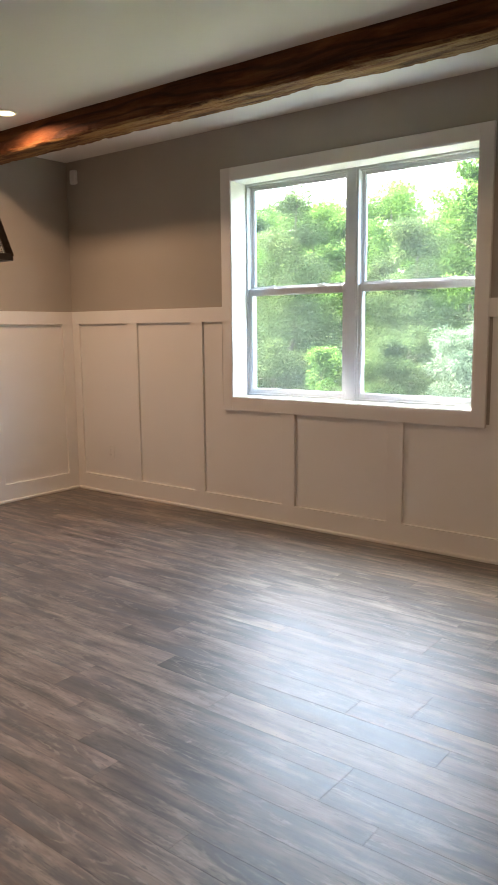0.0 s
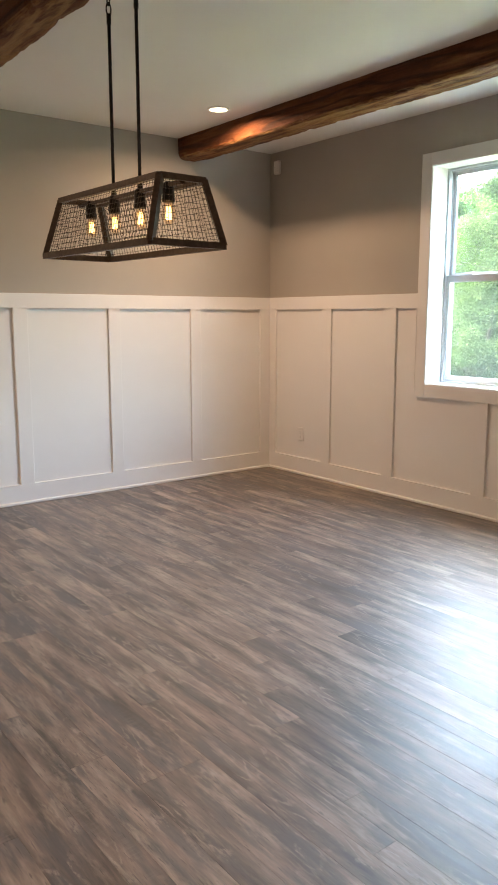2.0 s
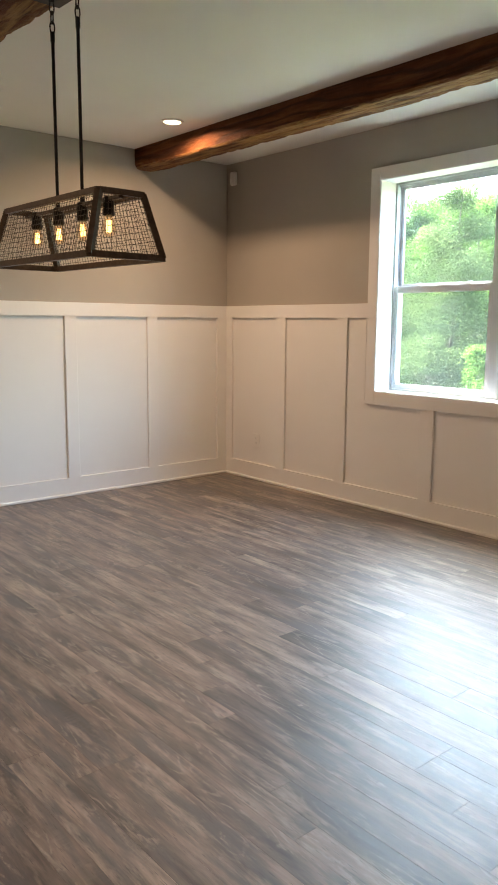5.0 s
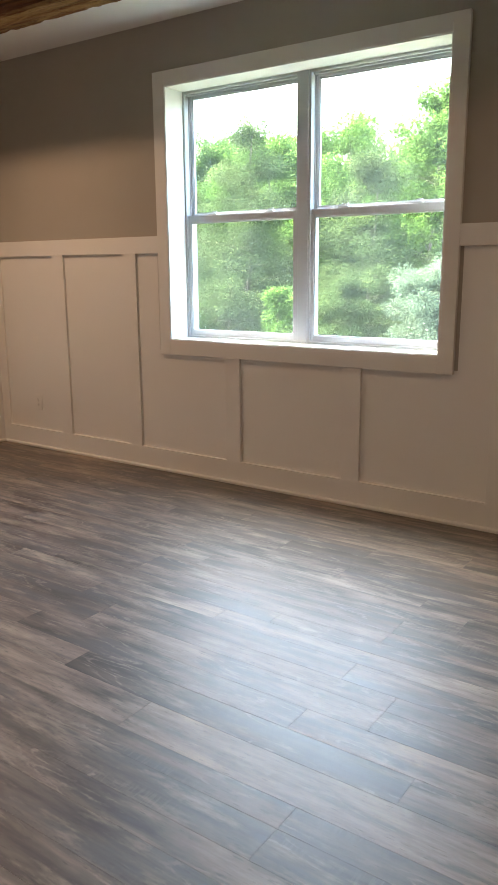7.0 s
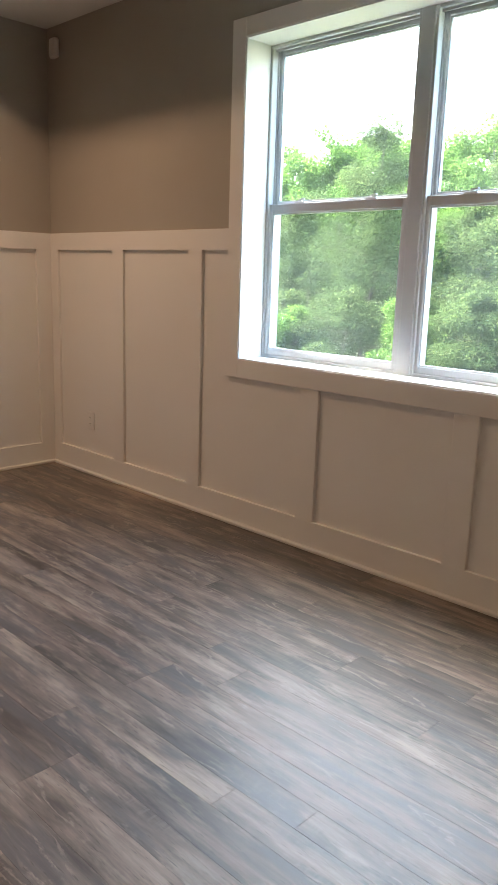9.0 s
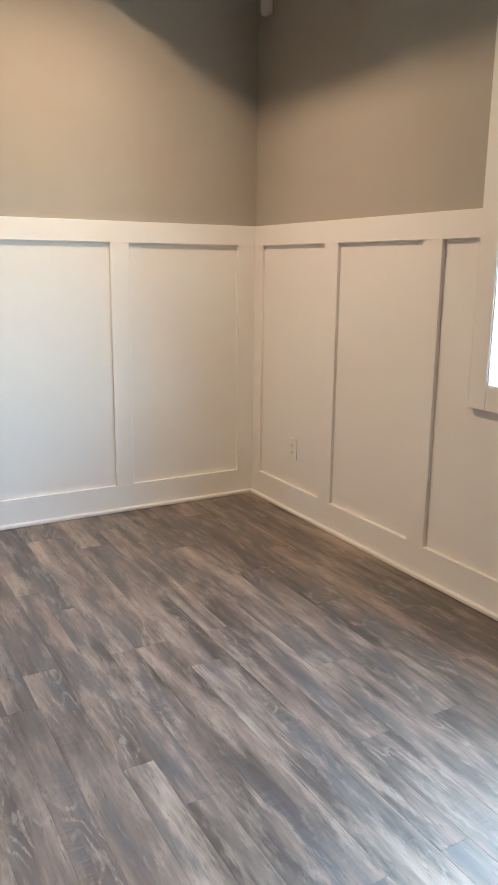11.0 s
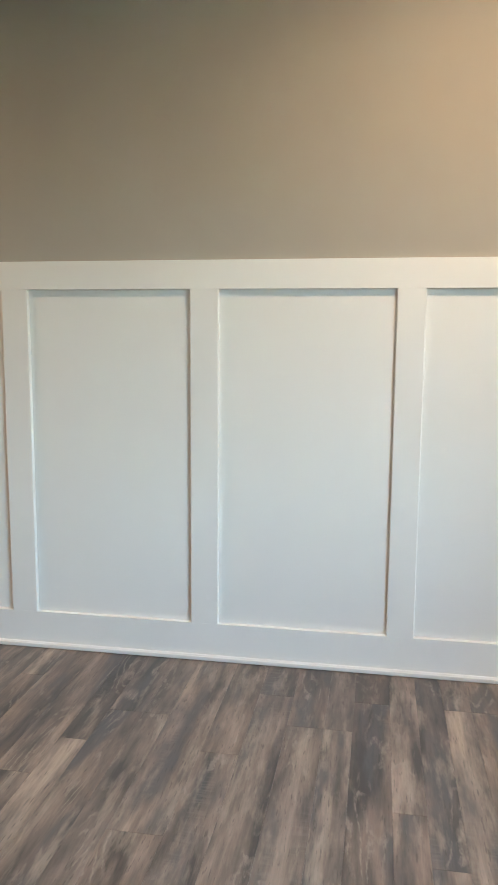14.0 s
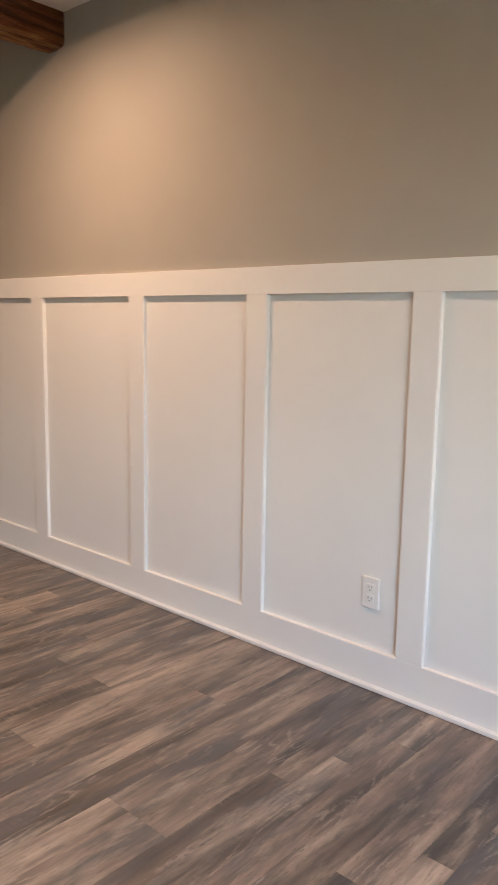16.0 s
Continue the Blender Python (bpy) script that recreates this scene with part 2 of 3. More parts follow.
M_FLOOR = floor_material()
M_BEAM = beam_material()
M_IRON = metal_material("black_iron", (0.022, 0.021, 0.02), 0.5)
M_BRONZE = metal_material("oiled_bronze", (0.060, 0.041, 0.026), 0.5, 0.25)
M_WIRE = metal_material("dark_wire", (0.04, 0.033, 0.027), 0.5, 0.3)
M_GLASS = glass_material("window_glass", dust=0.016)
M_BULB = glass_material("clear_bulb_glass", 0.03, (1.0, 0.93, 0.82))
M_FILAMENT = glow_material("hot_filament", (1.0, 0.44, 0.13), FILAMENT)
M_LENS = glow_material("downlight_lens", (1.0, 0.74, 0.46), LENS)
M_LEAF_BRIGHT = leaf_material("broad_leaf", (0.042, 0.088, 0.020), (0.080, 0.145, 0.032))
M_LEAF_DULL = leaf_material("cedar_sprays", (0.030, 0.052, 0.022), (0.060, 0.088, 0.032))
M_LEAF_GREY = leaf_material("grey_green_sprays", (0.060, 0.095, 0.060), (0.115, 0.155, 0.105))
M_BARK = bark_material()
M_GROUND = ground_material()
M_SUBFLOOR = paint("subfloor", (0.10, 0.085, 0.07), 0.9)


# ---- mesh helpers ----
def box(bm, x0, x1, y0, y1, z0, z1, bevel=0.0):
    made = bmesh.ops.create_cube(bm, size=1.0)["verts"]
    for v in made:
        v.co = Vector(((x0 + x1) / 2 + v.co.x * (x1 - x0), (y0 + y1) / 2 + v.co.y * (y1 - y0), (z0 + z1) / 2 + v.co.z * (z1 - z0)))
    if bevel:
        edges = list({e for v in made for e in v.link_edges})
        bmesh.ops.bevel(bm, geom=edges, offset=bevel, segments=1, affect="EDGES")
    return made


def tube(bm, p, q, r0, r1=None, seg=12, caps=True):
    """A round or tapered bar from p to q."""
    p, q = Vector(p), Vector(q)
    d = q - p
    m = Matrix.Translation((p + q) / 2) @ d.to_track_quat("Z", "Y").to_matrix().to_4x4()
    bmesh.ops.create_cone(bm, cap_ends=caps, segments=seg, radius1=r0, radius2=r0 if r1 is None else r1, depth=d.length, matrix=m)


def bar(bm, p, q, w, h, roll=0.0):
    """A square bar from p to q, w by h across."""
    p, q = Vector(p), Vector(q)
    d = q - p
    m = Matrix.Translation((p + q) / 2) @ d.to_track_quat("Z", "Y").to_matrix().to_4x4() @ pose(0, 0, 0, 0, 0, roll) @ Matrix.Diagonal((w, h, d.length, 1))
    bmesh.ops.create_cube(bm, size=1.0, matrix=m)


def lathe(bm, profile, seg=20, origin=(0, 0, 0)):
    """A turned shape from (radius, height) pairs."""
    ox, oy, oz = origin
    rings = []
    for r, z in profile:
        rings.append([bm.verts.new((ox + r * math.cos(2 * math.pi * k / seg), oy + r * math.sin(2 * math.pi * k / seg), oz + z)) for k in range(seg)])
    for a, b in zip(rings, rings[1:]):
        for k in range(seg):
            bm.faces.new((a[k], a[(k + 1) % seg], b[(k + 1) % seg], b[k]))
    for ring, flip in ((rings[0], True), (rings[-1], False)):
        bm.faces.new(ring[::-1] if flip else ring)


def part(name, bm, material, parent=None, label="", smooth=False):
    me = bpy.data.meshes.new(name)
    bmesh.ops.recalc_face_normals(bm, faces=bm.faces)
    bm.to_mesh(me)
    bm.free()
    me.materials.append(material)
    if smooth:
        for f in me.polygons:
            f.use_smooth = True
    ob = new(name, me)
    if parent:
        ob.parent = parent
    if label:
        ob["label"] = label
    return ob


def boxed(name, material, parent, *dims, bevel=0.0, label=""):
    bm = bmesh.new()
    for d in dims:
        box(bm, *d, bevel=bevel)
    return part(name, bm, material, parent, label)


def structure(ob, label, category):
    return tagged(ob, label, category, kind="structure")


# ---- room shell ----
XE, YS = 6.6, -6.9
FZ = -0.010                    # floor level
WT = 0.021                     # wall face lies this far behind the trim boards
WX0, WX1, WZ0, WZ1 = 1.763, 3.530, 0.872, 2.361
G = 0.014
wall_north = structure(boxed("wall_north", M_WALL, None,
    (-0.30, WX0 - G, WT, 0.27, -0.02, CEIL + 0.2), (WX1 + G, XE + 0.3, WT, 0.27, -0.02, CEIL + 0.2),
    (WX0 - G, WX1 + G, WT, 0.27, -0.02, WZ0 - G), (WX0 - G, WX1 + G, WT, 0.27, WZ1 + G, CEIL + 0.2)),
    "greige painted wall with a window above white wainscot", "wall")
wall_west = structure(boxed("wall_west", M_WALL, None, (-0.27, -WT, YS - 0.25, WT, -0.02, CEIL + 0.2)), "greige painted wall above white panelled wainscot", "wall")
wall_south = structure(boxed("wall_south", M_WALL, None, (-0.02, XE + 0.3, YS - 0.25, YS, -0.02, CEIL + 0.2)), "plain greige painted wall", "wall")
wall_east = structure(boxed("wall_east", M_WALL, None, (XE, XE + 0.25, YS, WT, -0.02, CEIL + 0.2)), "plain greige painted wall", "wall")
ceiling = structure(boxed("ceiling", M_CEIL, None, (-WT, XE, YS, WT, CEIL, CEIL + 0.2)), "smooth off-white painted ceiling", "ceiling")
floor = structure(boxed("floor", M_SUBFLOOR, None, (-WT, XE, YS, WT, -0.2, FZ - 0.005)), "grey-brown wood-look vinyl plank floor", "floor")

# ---- wainscot: rail, stiles, baseboard on both walls ----
RZ0, RZ1, BZ = 1.405, 1.509, 0.135
CX0, CX1, CZ0, CZ1 = 1.670, 3.617, 0.774, 2.451     # window casing, outer
A_STILES = [(0.0, 0.084), (0.674, 0.784), (1.362, 1.472), (2.183, 2.294), (2.994, 3.105), (3.820, 3.926), (4.63, 4.735), (5.44, 5.545), (6.25, 6.355)]
B_STILES = [(0.0, 0.101), (0.736, 0.836), (1.485, 1.584), (2.224, 2.330), (2.966, 3.071), (3.701, 3.808), (4.428, 4.535), (5.231, 5.340), (5.99, 6.095), (6.75, 6.85)]
BV = 0.0020


def wainscot(name, label):
    ob = new(name)
    return structure(ob, label, "wainscot")


wains_n = wainscot("trim_north_wainscot", "white board-and-batten wainscot around the window")
wains_w = wainscot("trim_west_wainscot", "white board-and-batten wainscot with tall panels")
# painted flat panels behind the battens
boxed("panel_sheet", M_PANEL, wains_n, (-WT, CX0 - 0.02, WT - 0.003, WT, FZ, RZ0 + 0.02), (CX1 + 0.02, XE, WT - 0.003, WT, FZ, RZ0 + 0.02), (CX0 - 0.02, CX1 + 0.02, WT - 0.003, WT, FZ, CZ0 + 0.02))
boxed("panel_sheet", M_PANEL, wains_w, (-WT, -WT + 0.003, YS, WT - 0.003, FZ, RZ0 + 0.02))
boxed("top_rail", M_PANEL, wains_n, (0.0, CX0, 0, WT, RZ0, RZ1), bevel=0.0008)
boxed("top_rail", M_PANEL, wains_n, (CX1, XE, 0, WT, RZ0, RZ1), bevel=0.0008)
boxed("top_rail", M_PANEL, wains_w, (-WT, 0, YS, WT, RZ0, RZ1), bevel=0.0008)
for k, (a, b) in enumerate(A_STILES):
    top = CZ0 if a > CX0 and b < CX1 else RZ0
    boxed("stile", M_PANEL, wains_n, (max(a, 0.0005), b, 0.0004, WT, BZ - 0.006, top + 0.006), bevel=BV)
for a, b in B_STILES:
    boxed("stile", M_PANEL, wains_w, (-WT, -0.0004, -b, -a + (WT if a == 0 else 0), BZ - 0.006, RZ0 + 0.006), bevel=BV)


def baseboard(name, run, side):
    """Flat board with a small shoe strip at the floor."""
    bb = structure(new(name), "white painted baseboard with a thin shoe strip", "baseboard")
    if side == "n":
        boxed("board", M_PANEL, bb, (0.0005, run, 0.0002, WT, FZ, BZ), bevel=0.0008)
        boxed("shoe_strip", M_PANEL, bb, (0.018, run, -0.018, 0.0002, FZ - 0.004, FZ + 0.022), bevel=0.007)
    else:
        boxed("board", M_PANEL, bb, (-WT, -0.0002, -run, WT, FZ, BZ), bevel=0.0008)
        boxed("shoe_strip", M_PANEL, bb, (-0.0002, 0.018, -run, 0.0, FZ - 0.004, FZ + 0.022), bevel=0.007)


baseboard("baseboard_north", XE, "n")
baseboard("baseboard_west", -YS, "w")

# ---- window ----
window = structure(new("window_1"), "twin white vinyl double-hung window in white casing", "window")
REV = 0.006
FY0, FY1 = 0.165, 0.265
casing = [("casing_board", (CX0, WX0 - REV, -0.003, WT, CZ0, CZ1)), ("casing_board", (WX1 + REV, CX1, -0.003, WT, CZ0, CZ1)),
          ("casing_board", (WX0 - REV, WX1 + REV, -0.003, WT, WZ1 + REV, CZ1)), ("casing_board", (WX0 - REV, WX1 + REV, -0.003, WT, CZ0, WZ0 - REV))]
for nm, d in casing:
    boxed(nm, M_PANEL, window, d, bevel=0.0015)
for d in ((WX0 - G, WX0, 0.001, FY0, WZ0 - G, WZ1 + G), (WX1, WX1 + G, 0.001, FY0, WZ0 - G, WZ1 + G), (WX0, WX1, 0.001, FY0, WZ1, WZ1 + G)):
    boxed("jamb_liner", M_PANEL, window, d, bevel=0.001)
boxed("window_sill", M_PANEL, window, (WX0, WX1, 0.001, FY0, WZ0 - G, WZ0), bevel=0.001)

MX = 2.634                     # mullion centre


def window_unit(x0, x1):
    """One double-hung unit: frame, two sashes, panes, latches."""
    f = 0.014
    z0, z1 = WZ0, WZ1
    frame_bm = bmesh.new()
    for d in ((x0, x0 + f, FY0, FY1, z0, z1), (x1 - f, x1, FY0, FY1, z0, z1), (x0 + f, x1 - f, FY0, FY1, z1 - f, z1), (x0 + f, x1 - f, FY0, FY1, z0, z0 + f)):
        box(frame_bm, *d, bevel=0.002)
    # parting stops between the two tracks
    for d in ((x0 + f, x0 + f + 0.006, FY0 + 0.038, FY0 + 0.044, z0 + f, z1 - f), (x1 - f - 0.006, x1 - f, FY0 + 0.038, FY0 + 0.044, z0 + f, z1 - f),
              (x0 + f, x1 - f, FY0 + 0.02, FY0 + 0.03, z1 - f - 0.010, z1 - f)):
        box(frame_bm, *d)
    part("window_frame", frame_bm, M_VINYL, window)
    zm0, zm1 = 1.589, 1.640
    for name, y0, gz0, gz1, sz0, sz1, st in (("lower_sash", FY0 + 0.008, z0 + 0.046, zm0, z0 + f, zm1 - 0.008, 0.021), ("upper_sash", FY0 + 0.046, zm1 + 0.004, z1 - 0.037, zm0 + 0.012, z1 - f, 0.021)):
        y1 = y0 + 0.030
        bm = bmesh.new()
        gx0, gx1 = x0 + f + st, x1 - f - st
        for d in ((x0 + f, gx0, y0, y1, sz0, sz1), (gx1, x1 - f, y0, y1, sz0, sz1), (gx0, gx1, y0, y1, sz0, gz0), (gx0, gx1, y0, y1, gz1, sz1)):
            box(bm, *d, bevel=0.003)
        # glazing bead
        for d in ((gx0, gx0 + 0.006, y0 + 0.006, y1 - 0.006, gz0, gz1), (gx1 - 0.006, gx1, y0 + 0.006, y1 - 0.006, gz0, gz1), (gx0, gx1, y0 + 0.006, y1 - 0.006, gz0, gz0 + 0.006), (gx0, gx1, y0 + 0.006, y1 - 0.006, gz1 - 0.006, gz1)):
            box(bm, *d)
        sash = part(name, bm, M_VINYL, window)
        pane = boxed("pane", M_GLASS, sash, (gx0, gx1, y0 + 0.013, y0 + 0.017, gz0, gz1), label="clear window glass")
        pane.visible_shadow = False
    for u in (0.25, 0.75):
        lx = x0 + (x1 - x0) * u
        bm = bmesh.new()
        box(bm, lx - 0.030, lx + 0.030, FY0 + 0.010, FY0 + 0.036, zm1 - 0.008, zm1 + 0.001, bevel=0.002)
        tube(bm, (lx, FY0 + 0.023, zm1 + 0.000), (lx, FY0 + 0.023, zm1 + 0.012), 0.011, 0.009, 14)
        bar(bm, (lx - 0.004, FY0 + 0.022, zm1 + 0.008), (lx + 0.032, FY0 + 0.012, zm1 + 0.011), 0.009, 0.007)
        part("sash_latch", bm, M_VINYL, window, "white cam latch")
    bm = bmesh.new()
    box(bm, x1 - 0.19, x1 - 0.05, FY0 + 0.004, FY0 + 0.0055, z1 - f + 0.006, z1 - f + 0.012)
    part("vent_latch", bm, M_VINYL, window)


MULL = 0.066
window_unit(WX0, MX - MULL / 2)
window_unit(MX + MULL / 2, WX1)
boxed("mullion", M_VINYL, window, (MX - MULL / 2, MX + MULL / 2, FY0 - 0.004, FY1, WZ0, WZ1), bevel=0.003)


# ---- ceiling beams ----
def hewn_beam(y0, y1, seed, z0=2.572):
    """A rough square timber with chewed arrises, let into the west wall."""
    nx = 420
    xs = np.linspace(-WT, XE - 0.002, nx)
    ring = [(y0, CEIL), (y0, CEIL - 0.05), (y0, z0 + 0.045), (y0, z0 + 0.014), (y0 + 0.014, z0), (y0 + 0.05, z0), ((y0 + y1) / 2, z0), (y1 - 0.05, z0), (y1 - 0.014, z0), (y1, z0 + 0.014), (y1, z0 + 0.045), (y1, CEIL - 0.05), (y1, CEIL)]
    corner = {3: 1.0, 4: 1.0, 8: 1.0, 9: 1.0}
    yc, zc = (y0 + y1) / 2, (z0 + CEIL) / 2
    bm = bmesh.new()
    rows = []
    for i, x in enumerate(xs):
        row = []
        for k, (y, z) in enumerate(ring):
            p = Vector((x * 1.7 + seed * 10, y * 6, z * 6))
            a = noise.noise(p) * 0.004 + noise.noise(p * 4.3) * 0.0022
            if z < z0 + 0.02:
                a += noise.noise(Vector((x * 24, y * 60, seed * 9))) * 0.003
            if k in corner:
                chew = max(0.0, noise.noise(Vector((x * 2.6, seed * 7 + (0 if k < 6 else 31), 0.3)))) * 0.022 + max(0.0, noise.noise(Vector((x * 11, seed * 3 + (0 if k < 6 else 17), 4)))) * 0.014 + max(0.0, noise.noise(Vector((x * 31, seed * 5 + (0 if k < 6 else 23), 8)))) * 0.005
                a -= chew
            dy, dz = (y - yc), (z - zc)
            if z > CEIL - 0.001:
                dz = 0
            d = math.hypot(dy, dz) or 1
            row.append(bm.verts.new((x, y + a * dy / d, min(CEIL, z + a * dz / d))))
        rows.append(row)
    for a, b in zip(rows, rows[1:]):
        for k in range(len(ring) - 1):
            bm.faces.new((a[k], b[k], b[k + 1], a[k + 1]))
        bm.faces.new((a[-1], b[-1], b[0], a[0]))
    bm.faces.new(rows[0])
    bm.faces.new(rows[-1][::-1])
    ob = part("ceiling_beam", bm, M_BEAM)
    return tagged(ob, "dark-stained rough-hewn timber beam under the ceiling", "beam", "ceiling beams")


BEAM_1, BEAM_2, BEAM_3 = (-0.919, -0.718), (-3.006, -2.814), (-5.202, -5.02)
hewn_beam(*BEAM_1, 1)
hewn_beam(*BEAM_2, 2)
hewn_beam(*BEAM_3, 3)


# ---- recessed downlights ----
def downlight(x, y):
    ob = tagged(new("recessed_downlight"), "lit round recessed ceiling light with white trim", "downlight", "recessed ceiling lights")
    ob.location = (x, y, CEIL)
    bm = bmesh.new()
    seg = 40
    prof = [(0.062, -0.001), (0.062, -0.006), (0.068, -0.0075), (0.078, -0.006), (0.082, -0.001)]
    rings = [[bm.verts.new((r * math.cos(2 * math.pi * k / seg), r * math.sin(2 * math.pi * k / seg), z)) for k in range(seg)] for r, z in prof]
    for a, b in zip(rings, rings[1:] + rings[:1]):
        for k in range(seg):
            bm.faces.new((a[k], a[(k + 1) % seg], b[(k + 1) % seg], b[k]))
    part("trim_ring", bm, M_PLASTIC, ob, "white trim ring", True)
    bm = bmesh.new()
    lathe(bm, [(0.061, -0.001), (0.061, -0.004), (0.03, -0.0052), (0.001, -0.0055)], 32)
    part("lens", bm, M_LENS, ob, "glowing warm frosted lens", True)


for dx, dy, lit in DOWNLIGHTS:
    downlight(dx, dy)


# ---- chandelier ----
def chandelier(cx, cy, turn):
    ob = tagged(new("chandelier"), "lit black caged linear chandelier with four filament bulbs hung from beam", "chandelier")
    ob.matrix_world = pose(cx, cy, 0, 0, 0, turn)
    zb, zt = 1.584, 1.800
    tx, ty, bx, by = 0.366, 0.089, 0.398, 0.149
    # canopy plate with a centre nut
    bm = bmesh.new()
    box(bm, -0.160, 0.114, -0.050, 0.068, 2.553, 2.575, bevel=0.004)
    can = part("canopy", bm, M_IRON, ob, "black rectangular ceiling plate")
    bm = bmesh.new()
    tube(bm, (-0.023, 0.009, 2.542), (-0.023, 0.009, 2.554), 0.013, 0.013, 6)
    part("nut", bm, M_IRON, can)
    for x in (-0.096, 0.096):
        bm = bmesh.new()
        tube(bm, (x, 0, 2.538), (x, 0, 2.557), 0.010, 0.012, 12)
        part("loop_mount", bm, M_IRON, can)
        for k, zc in enumerate((2.522, 2.487, 2.452)):
            bm = bmesh.new()
            pts = []
            for j in range(16):
                a = 2 * math.pi * j / 16
                u, w = 0.0095 * math.cos(a), 0.0225 * math.sin(a)
                pts.append(Vector((x + (u if k % 2 else 0), 0 if k % 2 else u, zc + w)))
            for j in range(16):
                tube(bm, pts[j], pts[(j + 1) % 16], 0.0028, None, 6)
            part("chain_link", bm, M_IRON, ob)
        bm = bmesh.new()
        tube(bm, (x, 0, zt - 0.008), (x, 0, 2.428), 0.0062, None, 12)
        tube(bm, (x, 0, 2.400), (x, 0, 2.436), 0.0085, None, 12)
        tube(bm, (x, 0, zt - 0.005), (x, 0, zt + 0.02), 0.009, None, 12)
        part("rod", bm, M_IRON, ob, "slim black down rod")
    T = [Vector((sx * tx, sy * ty, zt)) for sx, sy in ((-1, -1), (1, -1), (1, 1), (-1, 1))]
    B = [Vector((sx * bx, sy * by, zb)) for sx, sy in ((-1, -1), (1, -1), (1, 1), (-1, 1))]
    bm = bmesh.new()
    for k in range(4):
        bar(bm, T[k], T[(k + 1) % 4], 0.020, 0.020)
    part("top_frame", bm, M_BRONZE, ob)
    bm = bmesh.new()
    for k in range(4):
        bar(bm, B[k], B[(k + 1) % 4], 0.022, 0.022)
    part("bottom_frame", bm, M_BRONZE, ob)
    for k in range(4):
        bm = bmesh.new()
        bar(bm, T[k], B[k], 0.022, 0.022)
        part("corner_post", bm, M_BRONZE, ob)
    bm = bmesh.new()
    box(bm, -tx, tx, -0.011, 0.011, zt - 0.020, zt - 0.006, bevel=0.002)
    part("lamp_bar", bm, M_BRONZE, ob)
    # woven wire on the four slopes
    rng = random.Random(5)
    for k in range(4):
        t0, t1, b0, b1 = T[k], T[(k + 1) % 4], B[k], B[(k + 1) % 4]
        wide = (b1 - b0).length
        nu, nv = max(8, int(wide / 0.0205)), 11
        bm = bmesh.new()
        for i in range(1, nu):
            u = (i + rng.uniform(-0.1, 0.1)) / nu
            bar(bm, b0.lerp(b1, u), t0.lerp(t1, u), 0.0014, 0.0014)
        for j in range(1, nv):
            w = (j + rng.uniform(-0.08, 0.08)) / nv
            bar(bm, b0.lerp(t0, w), b1.lerp(t1, w), 0.0014, 0.0014)
        part("wire_mesh", bm, M_WIRE, ob, "fine dark woven wire grid")
    for x in (-0.279, -0.093, 0.093, 0.279):
        bm = bmesh.new()
        lathe(bm, [(0.012, 1.798), (0.020, 1.790), (0.021, 1.746), (0.0225, 1.744), (0.0225, 1.732), (0.017, 1.729)], 20, (x, 0, 0))
        socket = part("socket", bm, M_IRON, ob, "black lamp socket", True)
        bm = bmesh.new()
        lathe(bm, [(0.013, 1.730), (0.015, 1.721), (0.021, 1.706), (0.0245, 1.690), (0.0235, 1.676), (0.017, 1.664), (0.007, 1.657), (0.001, 1.656)], 24, (x, 0, 0))
        glass = part("bulb", bm, M_BULB, socket, "clear filament bulb, lit", True)
        glass.visible_shadow = False
        bm = bmesh.new()
        pts = []
        for j in range(9):
            a = 2 * math.pi * j / 9
            pts.append((Vector((x + 0.0085 * math.cos(a), 0.0085 * math.sin(a), 1.674)), Vector((x + 0.0060 * math.cos(a + 0.3), 0.0060 * math.sin(a + 0.3), 1.716))))
        for p, q in pts:
            tube(bm, p, q, 0.0027, None, 6)
        part("filament", bm, M_FILAMENT, socket, "glowing orange filament")
        lamp = new("bulb_lamp", bpy.data.lights.new("bulb_lamp", "POINT"))
        lamp.data.energy, lamp.data.color, lamp.data.shadow_soft_size = BULB, (1.0, 0.55, 0.24), 0.012
        lamp.matrix_world = ob.matrix_world @ pose(x, 0, 1.694)


chandelier(2.700, -2.892, 1.5)


# ---- wall fittings ----
def outlet(name, m):
    """A duplex receptacle; its face looks along local -y, its back at y = 0."""
    ob = tagged(new("power_outlet"), "white duplex power outlet set in a wainscot panel", "outlet", "power outlets")
    ob.matrix_world = m
    boxed("cover_plate", M_PLASTIC, ob, (-0.036, 0.036, -0.008, 0, -0.058, 0.058), bevel=0.0025)
    for z in (0.020, -0.020):
        bm = bmesh.new()
        box(bm, -0.017, 0.017, -0.0105, -0.0075, z - 0.0145, z + 0.0145, bevel=0.0014)
        face = part("socket_face", bm, M_PLASTIC, ob)
        bm = bmesh.new()
        for dx in (-0.0065, 0.0065):
            box(bm, dx - 0.0012, dx + 0.0012, -0.011, -0.0103, z - 0.002, z + 0.007)
        tube(bm, (0, -0.011, z - 0.008), (0, -0.0103, z - 0.008), 0.0026, None, 10)
        part("slots", bm, M_SLOT, face, "grey contact slots")
    bm = bmesh.new()
    tube(bm, (0, -0.0092, 0), (0, -0.0075, 0), 0.0032, None, 10)
    part("screw", bm, M_PLASTIC, ob)


outlet("north", pose(0.418, WT - 0.003, 0.339))
outlet("west", pose(-WT + 0.003, -3.190, 0.344, 0, 0, 90))

